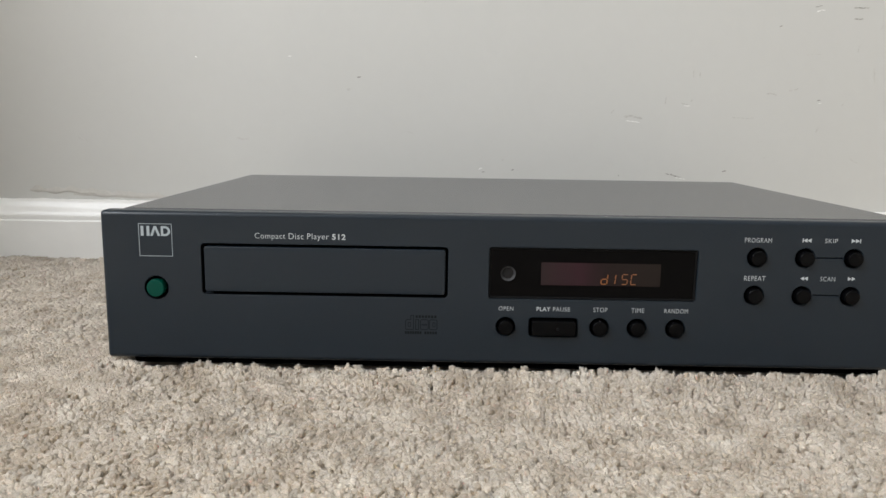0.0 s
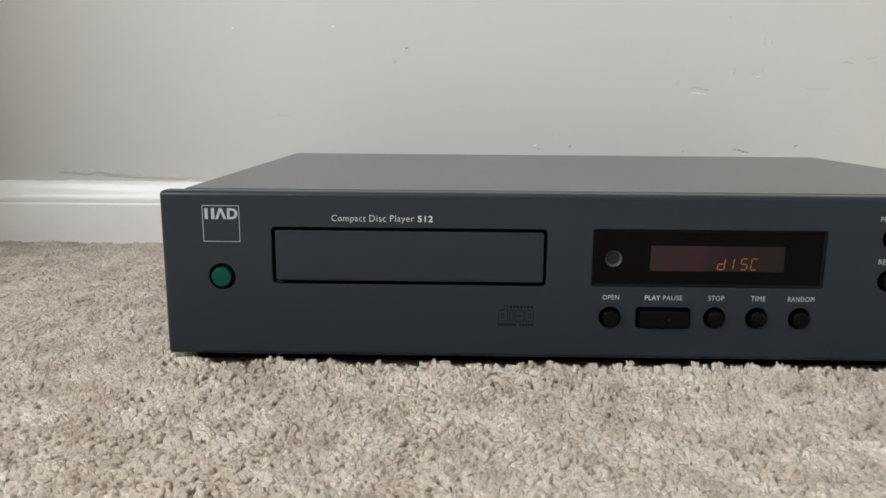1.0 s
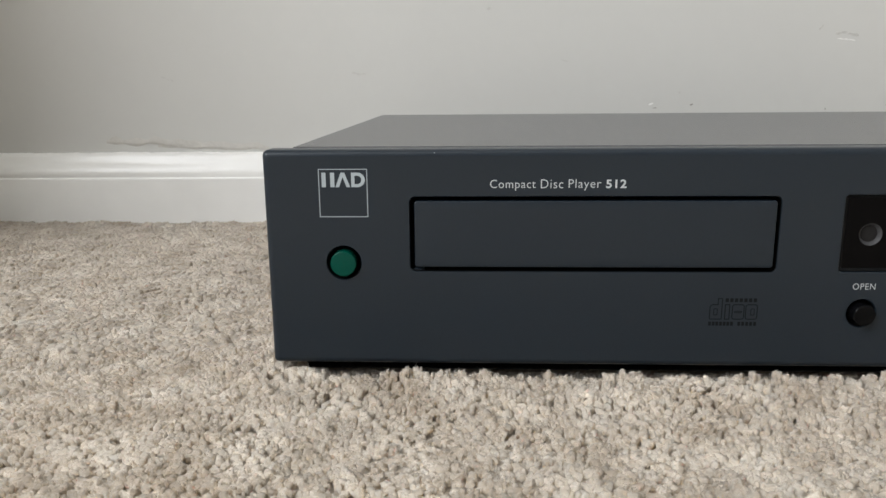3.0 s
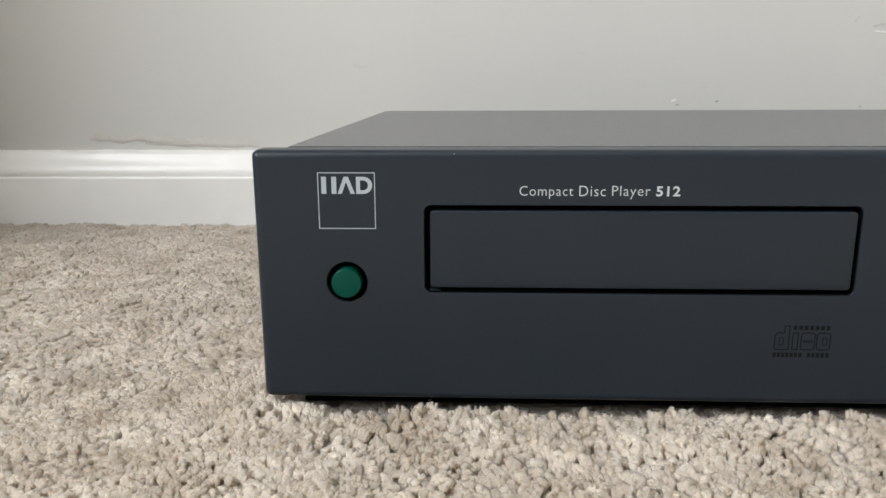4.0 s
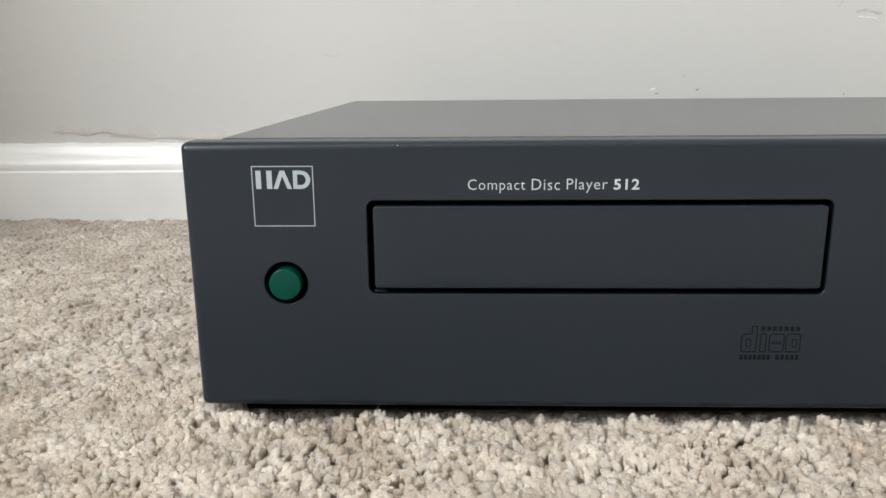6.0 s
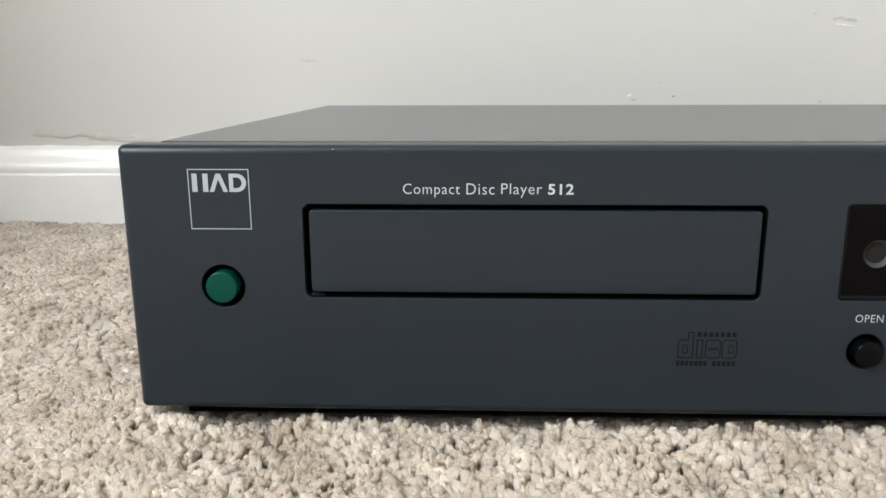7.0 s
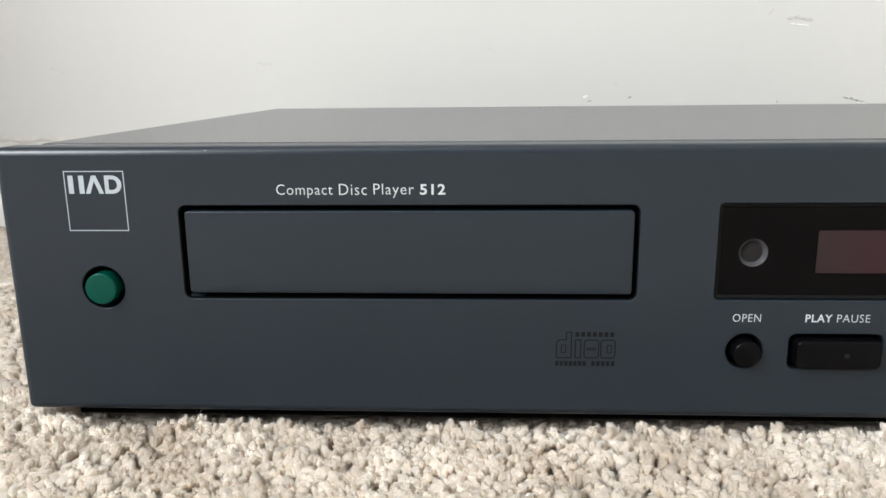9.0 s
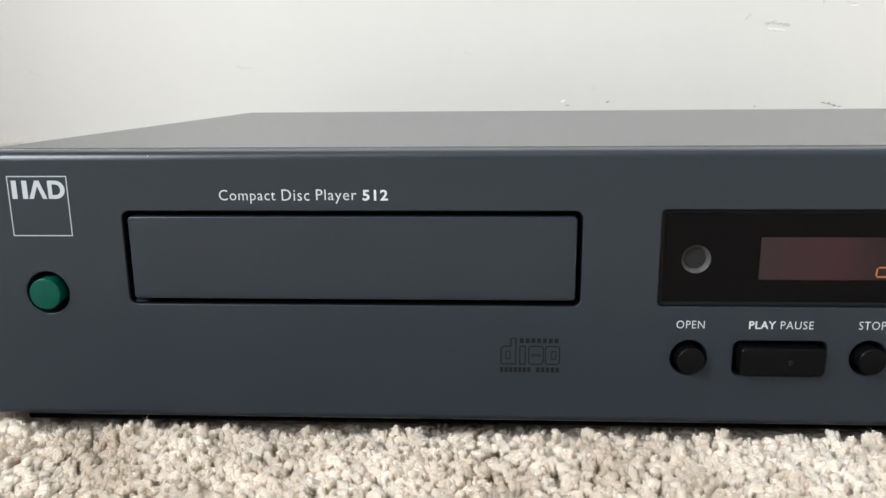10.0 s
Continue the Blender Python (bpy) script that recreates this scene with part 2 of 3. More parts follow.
# ---- the room ----
def build_room():
    t = 0.12
    floor = part("floor", box(ROOM_W, ROOM_E, ROOM_S, WALL_Y, -0.05, -0.0013), BACKING)
    tagged(floor, "beige wall-to-wall carpet backing on the floor", "floor", kind="structure")
    north = part("wall_north", box(ROOM_W - t, ROOM_E + t, WALL_Y, WALL_Y + t, -0.05, ROOM_H), PAINT)
    tagged(north, "scuffed off-white painted wall behind the player", "wall", kind="structure")
    # unseen walls; the stub is added only to block window light on the left
    for name, b in (("wall_east", (ROOM_E, ROOM_E + t, ROOM_S, WALL_Y)), ("wall_blocker", (BLOCKER_X - t, BLOCKER_X, BLOCKER_Y, WALL_Y)),
                    ("wall_south", (ROOM_W - t, ROOM_E + t, ROOM_S - t, ROOM_S))):
        w = part(name, box(*b, -0.05, ROOM_H), PAINT)
        tagged(w, "plain off-white painted wall out of view, added to shape the light", "wall", kind="structure")
    # the wall with the window opening
    loops = [[(ROOM_S, -0.05), (WALL_Y, -0.05), (WALL_Y, ROOM_H), (ROOM_S, ROOM_H)], [(WIN_Y0, WIN_Z0), (WIN_Y1, WIN_Z0), (WIN_Y1, WIN_Z1), (WIN_Y0, WIN_Z1)]]
    bm = bmesh.new()
    for x in (ROOM_W, ROOM_W - t):
        verts = [bm.verts.new((x, y, z)) for loop in loops for y, z in loop]
        for tri in tessellate_polygon([[Vector((y, z, 0)) for y, z in loop] for loop in loops]):
            bm.faces.new([verts[i] for i in tri])
    for loop in loops:
        loft(bm, [[(ROOM_W, y, z) for y, z in loop], [(ROOM_W - t, y, z) for y, z in loop]])
    bmesh.ops.remove_doubles(bm, verts=bm.verts[:], dist=1e-6)
    bmesh.ops.recalc_face_normals(bm, faces=bm.faces[:])
    for f in bm.faces:
        f.smooth = False
    west = part("wall_west", bm, PAINT)
    tagged(west, "plain off-white painted wall with a window opening", "wall", kind="structure")
    win = new("window_1")
    win.location = (ROOM_W - 0.03, (WIN_Y0 + WIN_Y1) / 2, WIN_Z0)
    tagged(win, "white framed window that lets daylight in", "window", kind="structure")
    hw, hh, f = (WIN_Y1 - WIN_Y0) / 2 - 0.002, WIN_Z1 - WIN_Z0, 0.04
    for a in ((-hw, -hw + f, 0.003, hh - 0.003), (hw - f, hw, 0.003, hh - 0.003), (-hw + f, hw - f, 0.003, f), (-hw + f, hw - f, hh - f, hh - 0.003)):
        part("window_frame", box(-0.02, 0.02, a[0], a[1], a[2], a[3], 0.004), TRIM, win)
    ceiling = part("ceiling", box(ROOM_W - t, ROOM_E + t, ROOM_S - t, WALL_Y + t, ROOM_H + 0.002, ROOM_H + 0.1), CEIL)
    tagged(ceiling, "plain white painted ceiling", "ceiling", kind="structure")

    # moulded skirting board along the far wall
    depth_height = [(0.012, -0.006), (0.012, 0.0350), (0.0119, 0.0357), (0.0113, 0.0361), (0.0107, 0.0364), (0.0108, 0.0370), (0.0110, 0.0385), (0.0109, 0.0402),
                    (0.0104, 0.0422), (0.0095, 0.0442), (0.0083, 0.0462), (0.0072, 0.0480), (0.0064, 0.0497), (0.0058, 0.0512), (0.0051, 0.0528), (0.0042, 0.0545), (0.0026, 0.0555), (0.0, 0.0562)]
    bm = bmesh.new()
    n = 700
    cols = []
    for i in range(n + 1):
        u = i / n
        x = BLOCKER_X + (ROOM_E - BLOCKER_X) * u
        col = []
        for k, (d, z) in enumerate(depth_height):
            wave = 0.0004 * noise.noise(Vector((x * 9, k * 0.2, 1)))
            top = max(0, k - 12) / 5
            rough = top * (0.0009 * noise.noise(Vector((x * 70, k * 0.7, 7))) + 0.0012 * max(0, noise.noise(Vector((x * 24, 3, 7)))) + 0.0006 * noise.noise(Vector((x * 210, k, 2))))
            col.append(bm.verts.new((x, WALL_Y - d - (wave if d else -0.002), z + rough + wave)))
        cols.append(col)
    for a, b in zip(cols, cols[1:]):
        for k in range(len(a) - 1):
            bm.faces.new((a[k], b[k], b[k + 1], a[k + 1]))
    bmesh.ops.recalc_face_normals(bm, faces=bm.faces[:])
    board = part("baseboard", bm, TRIM, smooth=True)
    tagged(board, "white glossy moulded skirting board along the wall", "baseboard", kind="structure")
    return north


def blob(bm, cx, cz, length, thick, angle, seed, lift=0.00025):
    """An irregular flat flake, a little proud of the wall: for wear and for the painted shade and highlight of dents.
    """
    rnd = random.Random(seed)
    a = radians(angle)
    n = 14
    ring = []
    for i in range(n):
        q = 2 * math.pi * i / n
        u = math.cos(q) * length / 2 * rnd.uniform(0.75, 1.1)
        v = math.sin(q) * thick / 2 * rnd.uniform(0.55, 1.15) + 0.12 * length * math.sin(u / length * 3 + seed) * 0.5
        ring.append((cx + u * math.cos(a) - v * math.sin(a), cz + u * math.sin(a) + v * math.cos(a)))
    front = [bm.verts.new((x, WALL_Y - lift, z)) for x, z in ring]
    back = [bm.verts.new((cx + (x - cx) * 1.15, WALL_Y + 0.0005, cz + (z - cz) * 1.15)) for x, z in ring]
    bm.faces.new(front)
    for i in range(n):
        j = (i + 1) % n
        bm.faces.new((front[i], front[j], back[j], back[i]))


def build_marks(wall):
    """Pits, chips and scuffs in the wall, and dents painted as dark slivers for shade and pale ones for highlight:
    place along and up the wall, length, thickness (mm), slope (degrees).
    """
    pits_shades = [(-124, 177.3, 3.6, 1.7, 5), (230, 93, 6.5, 2.6, 8), (181, 88.4, 15, 1.7, -11), (-3.5, 89.0, 2.6, 1.0, 0), (315, 162, 4, 1.5, 12), (347, 247.5, 15, 1.3, -2),
            (162, 206, 1.2, 1.2, 0), (345, 237.5, 8, 1.4, -8), (273, 229.5, 3.5, 1.4, 20), (25, 91.3, 2.2, 1.4, 0), (307, 248, 7, 1.2, 14), (128, 87.5, 1.5, 1.5, 0)]
    scuffs = [(139, 144, 17, 3.0, -4), (194.3, 185, 1.0, 7.5, -3), (200.6, 184.6, 1.0, 6.5, -6), (270, 167.5, 10, 1.9, 0), (244, 144.5, 22, 1.1, -2), (290, 171.5, 10, 1.3, 22),
              (188, 156.8, 8, 1.3, -12), (194, 160, 3, 1.5, 60), (169, 160, 1.1, 7, -10), (119, 149, 4, 1.8, 50)]
    faint = [(306, 204.5, 14, 1.1, 4), (348, 211, 2, 8, -10), (338, 158.5, 4, 1.2, 45), (316, 134, 2.2, 6, -20), (262, 122, 7, 1.0, 10), (267, 107, 4, 1.0, 30), (354, 105, 9, 1.2, -32),
             (-237, 117.5, 12, 2.2, -8), (-75, 126, 6, 1.6, -25), (-134, 166, 3, 3, 0), (15, 101, 2.4, 2.4, 0), (30, 91, 2, 1.2, 0), (-392, 114.5, 11, 1.8, -20), (-62, 247, 2, 2, 0), (365, 186, 1.2, 15, 8),
             (367, 230, 1.3, 5, -20)]
    chips_glints = [(-6.3, 91.6, 4.6, 3.0, 5), (188, 85.6, 11, 1.2, -10), (139, 139.6, 13, 1.3, -4), (309, 244.5, 8, 1.5, 12), (-279.4, 194, 3, 1.6, -30), (-190, 196, 3.4, 1.4, 10), (316, 159.8, 3.4, 1.2, 12), (190, 155.6, 6, 0.9, -10)]
    for kind, mat, some in (("pit_shade", PIT_SHADE, pits_shades), ("scuff", SCUFF, scuffs), ("scuff", FAINT, faint), ("chip_glint", CHIP_GLINT, chips_glints)):
        for k, (x, z, length, thick, angle) in enumerate(some):
            bm = bmesh.new()
            rnd = random.Random(k * 31 + len(some))
            long_way = max(length, thick)
            pieces = max(1, min(5, int(long_way / 3.5)))
            a = radians(angle + (90 if thick > length else 0))
            for i in range(pieces):
                d = ((i + 0.5) / pieces - 0.5) * long_way
                lay = rnd.uniform(0.7, 1.35) / pieces
                across = rnd.uniform(-0.25, 0.25) * min(length, thick)
                blob(bm, (x + d * math.cos(a) - across * math.sin(a)) / 1000, (z + d * math.sin(a) + across * math.cos(a)) / 1000,
                     long_way * lay / 1000, min(length, thick) * rnd.uniform(0.5, 1.0) / 1000, math.degrees(a) + rnd.uniform(-9, 9), k * 7 + i)
            bmesh.ops.recalc_face_normals(bm, faces=bm.faces[:])
            part(kind, bm, mat, wall)
    # cracked, lifted paint just above the skirting
    for k, (x0, x1, z) in enumerate(((-0.448, -0.362, 0.0632), (-0.405, -0.312, 0.0602), (-0.285, -0.247, 0.0582))):
        bm = bmesh.new()
        n, rows = 60, []
        for i in range(n + 1):
            u = i / n
            x = x0 + (x1 - x0) * u
            fade = math.sin(math.pi * u) ** 0.5
            zz = z + 0.0025 * noise.noise(Vector((x * 60, k, 0))) - 0.003 * u + 0.0012
            d = fade * (0.0008 + 0.0008 * noise.noise(Vector((x * 160, k, 3))))
            h = 0.0024 + 0.0016 * noise.noise(Vector((x * 110, k, 5)))
            rows.append([bm.verts.new(p) for p in ((x, WALL_Y + 0.0004, zz + h * 2.5), (x, WALL_Y - d, zz + h * 0.3), (x, WALL_Y - d * 0.8, zz - h * 0.4), (x, WALL_Y + 0.0004, zz - h * 0.8))])
        for a, b in zip(rows, rows[1:]):
            for i in range(3):
                bm.faces.new((a[i], b[i], b[i + 1], a[i + 1]))
        bmesh.ops.recalc_face_normals(bm, faces=bm.faces[:])
        part("lifted_paint", bm, CAULK, wall, smooth=True)


FAINT = material("scuff_faint", (0.588, 0.579, 0.55), 0.6, grain=(0.003, 0.12))


# ---- the carpet pile ----
def build_pile():
    """Cut pile: every tuft is a clump of splayed yarn ends with rounded tips, domed, with dark gaps between the clumps."""
    rng = np.random.default_rng(5)

    def fields(p):
        def field(scale, seed):
            """Smooth random field by a few waves."""
            r = np.random.default_rng(seed)
            f = np.zeros(len(p))
            for _ in range(14):
                d = r.normal(0, 1, 2) * scale
                f += np.sin(p @ d + r.uniform(0, 6.3))
            return f / 3.7
        return field

    def grid(pitch, x0, x1, y0, y1, jitter=0.18):
        xs, ys = np.arange(x0, x1, pitch), np.arange(y0, y1, pitch * 0.866)
        gx, gy = np.meshgrid(xs, ys)
        gx = gx + (np.arange(len(ys)) % 2)[:, None] * pitch / 2
        return np.stack([gx.ravel(), gy.ravel()], 1) + rng.normal(0, pitch * jitter, (gx.size, 2))

    verts_all, loops_all, sizes_all, base_count = [], [], [], 0

    def sow(p, pitch, ends, sides, stout, fibres):
        nonlocal base_count
        n = len(p)
        field = fields(p)
        lean_x = field(55, 1) * 0.0009 + field(240, 2) * 0.0007 + rng.normal(0, 0.0006, n)
        lean_y = field(55, 3) * 0.0009 + field(240, 4) * 0.0007 + rng.normal(0, 0.0006, n) - 0.0004
        high = np.clip(field(40, 5) * 0.0004 + field(260, 6) * 0.0006 + rng.normal(0, 0.00045, n), -0.0013, 0.0014)
        size = rng.uniform(0.85, 1.2, n) * (1 + 0.08 * field(150, 9))
        # the player has sunk into the pile, which is pressed flat below it and stands up along its edge
        away = np.where(p[:, 1] > 0.0, np.abs(p[:, 0]) - 0.214, np.where(np.abs(p[:, 0]) > 0.214, np.hypot(np.abs(p[:, 0]) - 0.214, p[:, 1]), -p[:, 1]))
        depth = -away - 0.0038 - 0.0022 * field(300, 12)
        rise = 0.0051 * np.exp(-(np.maximum(away, 0) / 0.032) ** 2) * (1 + 0.18 * field(180, 13))
        rise = rise + rng.normal(0, 0.0005, n) * (np.abs(away) < 0.005)
        high = high + np.where(depth > 0, np.maximum(rise - depth * 0.7, -0.0012), rise)
        own = np.repeat(np.arange(n), ends)
        k = len(own)
        a0 = np.tile(np.arange(ends) * 2.4, n) + np.repeat(rng.uniform(0, 6.3, n), ends) + rng.normal(0, 0.35, k)
        u = np.sqrt((np.tile(np.arange(ends), n) + rng.uniform(0.0, 0.8, k)) / ends)
        reach = pitch * 0.56 * size[own]
        out = np.stack([np.cos(a0), np.sin(a0)], 1)
        foot = np.concatenate([p[own] + out * (u * reach * 0.55)[:, None], (high[own] * 0.6 - 0.0042)[:, None]], 1)
        tip_xy = p[own] + out * (u * reach * 0.9)[:, None] + np.stack([lean_x, lean_y], 1)[own] + rng.normal(0, 0.0006, (k, 2))
        tip = np.concatenate([tip_xy, (high[own] + 0.0010 - 0.0009 * u * u + rng.normal(0, 0.0003, k))[:, None]], 1)
        wall = WALL_Y - 0.0127
        foot[:, 1], tip[:, 1] = np.minimum(foot[:, 1], wall), np.minimum(tip[:, 1], wall)
        # the first end of each tuft is its stout core, a little lower than the rest
        core = np.tile(np.arange(ends) == 0, n)
        tip[:, 2] -= core * 0.00035
        thick = stout * rng.uniform(0.8, 1.25, k) * np.where(core, 1.8, 1.0)
        ang = np.arange(sides) / sides * 2 * np.pi
        spin = ang[None, :] + rng.uniform(0, 6.3, k)[:, None]
        rings = []
        for along, wide, turn in ((0.35, 0.85, 0.0), (0.77, 1.12, 0.5), (0.90, 0.92, 0.9), (0.975, 0.52, 1.2)):
            c = foot + (tip - foot) * along
            r = (wide * thick)[:, None] * (1 + rng.normal(0, 0.17, (k, sides)))
            z = c[:, 2:3] + rng.normal(0, 0.00016, (k, sides))
            rings.append(np.stack([c[:, None, 0] + r * np.cos(spin + turn), c[:, None, 1] + r * np.sin(spin + turn), z], -1))
        body = np.concatenate([*rings, tip[:, None, :]], 1)
        per = 4 * sides + 1
        verts = body.reshape(-1, 3)
        verts[:, 1] = np.minimum(verts[:, 1], WALL_Y - 0.0122)
        quads = [(c + i, c + (i + 1) % sides, c + sides + (i + 1) % sides, c + sides + i) for c in (0, sides, 2 * sides) for i in range(sides)]
        tris = [(3 * sides + i, 3 * sides + (i + 1) % sides, per - 1) for i in range(sides)]
        base = base_count + (np.arange(k) * per)[:, None]
        verts_all.append(verts)
        loops_all.append((np.array(quads).ravel()[None, :] + base).ravel())
        sizes_all.append(np.full(k * len(quads), 4))
        loops_all.append((np.array(tris).ravel()[None, :] + base).ravel())
        sizes_all.append(np.full(k * len(tris), 3))
        base_count += len(verts)
        if fibres:
            # loose single fibres that stick out of the yarn ends
            pick = rng.integers(0, k, n * fibres)
            f = len(pick)
            root = tip[pick] - np.array([0, 0, 0.0005]) + rng.normal(0, 0.00045, (f, 3))
            way = np.concatenate([out[pick] * (u[pick] * 0.7)[:, None], np.full((f, 1), 0.6)], 1) + rng.normal(0, 0.6, (f, 3))
            end = root + way * rng.uniform(0.0005, 0.0012, f)[:, None]
            turn = rng.uniform(0, 6.3, f)
            side = np.stack([-np.sin(turn), np.cos(turn), np.zeros(f)], 1) * rng.uniform(0.00006, 0.00013, f)[:, None]
            verts_all.append(np.stack([root - side, root + side, end], 1).reshape(-1, 3))
            loops_all.append(base_count + np.arange(f * 3))
            sizes_all.append(np.full(f, 3))
            base_count += f * 3

    # in front of the player and beside it
    p = grid(0.0028, -0.42, 0.30, -0.15, 0.03)
    near = (p[:, 0] > -0.25 - 0.9 * (p[:, 1] + 0.15)) & (p[:, 0] < 0.21 + 0.5 * (p[:, 1] + 0.15))
    near &= ~((p[:, 1] > 0.016) & (np.abs(p[:, 0]) < 0.21)) & ~((np.abs(p[:, 0] + 0.1785) < 0.0017) & (np.abs(p[:, 1] + 0.001) < 0.006))
    sow(p[near], 0.0028, 4, 4, 0.00080, 8)
    # the rest, towards the wall and out to the sides
    p = grid(0.0034, -0.62, 0.34, -0.15, WALL_Y - 0.0125)
    far = ~((p[:, 1] < 0.03) & (p[:, 0] > -0.25 - 0.9 * (p[:, 1] + 0.15)) & (p[:, 0] < 0.21 + 0.5 * (p[:, 1] + 0.15)))
    far &= (p[:, 1] < WALL_Y - 0.0128) & ~((p[:, 1] > 0.02) & (p[:, 0] > -0.19)) & ~((p[:, 1] < 0.05) & (p[:, 0] < -0.33 - 0.9 * (p[:, 1] + 0.15)))
    sow(p[far], 0.0034, 3, 4, 0.00104, 0)

    all_verts, loops, sizes = np.concatenate(verts_all), np.concatenate(loops_all), np.concatenate(sizes_all)
    me = bpy.data.meshes.new("carpet_pile")
    me.vertices.add(len(all_verts))
    me.vertices.foreach_set("co", all_verts.astype(np.float32).ravel())
    me.loops.add(len(loops))
    me.loops.foreach_set("vertex_index", loops.astype(np.int32))
    me.polygons.add(len(sizes))
    me.polygons.foreach_set("loop_start", np.concatenate([[0], np.cumsum(sizes)[:-1]]).astype(np.int32))
    me.polygons.foreach_set("use_smooth", np.ones(len(sizes), dtype=bool))
    me.update(calc_edges=True)
    me.validate()
    me.materials.append(PILE)
    ob = new("carpet_pile", me)
    tagged(ob, "beige cut-pile carpet of short twisted tufts", "carpet", kind="stuff")


# ---- the compact disc player ----
MM = 0.001
FACE_W, FACE_Z0, FACE_Z1, FACE_D = 0.4378, 0.0083, 0.0881, 0.009
SLOT = (-101.4 * MM, 57.7 * MM, 130.2 * MM, 27.4 * MM, 2.2 * MM)
WINDOW = (39.9 * MM, 58.0 * MM, 109.4 * MM, 27.6 * MM, 1.3 * MM)
POWER = (-190.7 * MM, 47.2 * MM)
PLAY = (20.0 * MM, 29.1 * MM)
ROUND = [(-5.3, 29.1), (44.5, 29.4), (64.5, 29.4), (84.8, 29.4), (125.1, 68.6), (150.1, 68.7), (175.4, 68.8), (125.0, 48.4), (150.1, 48.5), (175.5, 48.6)]
GROOVES = [(163.0, 68.9), (163.0, 48.9)]


def build_player():
    player = new("cd_player")
    tagged(player, "dark grey compact disc player with green power button on carpet", "CD player")

    # front panel, one sheet with its openings
    holes = [SLOT, WINDOW, (*POWER, 12.7 * MM, 12.7 * MM, 6.35 * MM), (*PLAY, 25.9 * MM, 10.4 * MM, 1.9 * MM)]
    holes += [(x * MM, z * MM, 10.4 * MM, 10.4 * MM, 5.2 * MM) for x, z in ROUND]
    holes += [(x * MM, z * MM, 14.4 * MM, 0.55 * MM, 0.25 * MM) for x, z in GROOVES]
    cz, h = (FACE_Z0 + FACE_Z1) / 2, FACE_Z1 - FACE_Z0
    edge, lip = 2.4 * MM, 0.3 * MM
    bm = bmesh.new()
    rim = outline(0, cz, FACE_W, h, 2.1 * MM, -edge)
    plate(bm, rim, [outline(*o, lip, 7) for o in holes], 0.0)
    rings = []
    for i in range(6):
        a = radians(90 * i / 5)
        rings.append([(x, edge * (1 - math.cos(a)), z) for x, z in outline(0, cz, FACE_W, h, 2.1 * MM, -edge * (1 - math.sin(a)))])
    rings.append([(x, FACE_D, z) for x, z in outline(0, cz, FACE_W, h, 2.1 * MM)])
    loft(bm, rings, close_last=True)
    bmesh.ops.recalc_face_normals(bm, faces=bm.faces[:])
    for k, o in enumerate(holes):
        deep = 0.0072 if k not in (1,) else 0.0016
        rings = []
        for i in range(4):
            a = radians(90 * i / 3)
            rings.append([(x, lip * (1 - math.cos(a)), z) for x, z in outline(*o, lip * (1 - math.sin(a)), 7)])
        rings.append([(x, deep, z) for x, z in outline(*o, 0, 7)])
        loft(bm, rings)
    bmesh.ops.remove_doubles(bm, verts=bm.verts[:], dist=2e-6)
    bmesh.ops.recalc_face_normals(bm, faces=bm.faces[:])
    for f in bm.faces:
        f.smooth = abs(f.normal.y) < 0.9999
    for e in bm.edges:
        e.smooth = len(e.link_faces) == 2 and e.calc_face_angle(0) < 0.6
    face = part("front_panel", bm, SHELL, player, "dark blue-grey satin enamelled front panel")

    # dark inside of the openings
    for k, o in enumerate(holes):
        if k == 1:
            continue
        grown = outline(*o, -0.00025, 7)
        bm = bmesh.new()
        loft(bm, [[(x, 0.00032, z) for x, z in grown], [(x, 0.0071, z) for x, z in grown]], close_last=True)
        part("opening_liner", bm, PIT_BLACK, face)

    # top cover: folded sheet with rounded long edges
    hw, top, r = 0.2105, 0.0884, 0.0016
    sect = [(-hw, 0.0135)] + [(-hw + r - r * math.cos(radians(90 * i / 5)), top - r + r * math.sin(radians(90 * i / 5))) for i in range(6)]
    sect += [(-x, z) for x, z in reversed(sect)]
    inner = [(x * (1 - 0.0048), z - (0.001 if z > 0.05 else 0)) for x, z in reversed(sect)]
    bm = bmesh.new()
    y0, y1 = FACE_D + 0.0004, 0.2695
    ring = sect + inner
    loft(bm, [[(x, y, z - drop * (z > 0.05)) for x, z in ring] for y, drop in ((y0, 0.0007), (y0 + 0.0002, 0.0003), (y0 + 0.0007, 0), (y1 - 0.0012, 0), (y1, 0.0004))])
    for y_end in (0, 1):
        bm.verts.ensure_lookup_table()
        loop = bm.verts[:len(ring)] if y_end == 0 else bm.verts[-len(ring):]
        n = len(sect)
        for i in range(n - 1):
            bm.faces.new((loop[i], loop[i + 1], loop[2 * n - 2 - i], loop[2 * n - 1 - i]))
    bmesh.ops.recalc_face_normals(bm, faces=bm.faces[:])
    for f in bm.faces:
        f.smooth = abs(f.normal.z) < 0.999 and abs(f.normal.x) > 0.05
    part("top_cover", bm, COVER, player, "grey enamelled sheet metal top cover, lightened for the wall's reflection")
    # chassis set low, its black front standing in for shade under the panel
    part("chassis", box(-0.2085, 0.2085, FACE_D + 0.0005, 0.2665, 0.0026, 0.0862, 0.0008, 1), BLACK, player)
    for sx in (-0.165, 0.165):
        for y in (0.045, 0.225):
            bm = bmesh.new()
            rings = [[(sx + q * math.cos(2 * math.pi * i / 24), y + q * math.sin(2 * math.pi * i / 24), z) for i in range(24)]
                     for q, z in ((0.0155, 0.0106), (0.0155, 0.004), (0.0145, 0.0), (0.013, -0.0021))]
            loft(bm, rings, close_first=True, close_last=True)
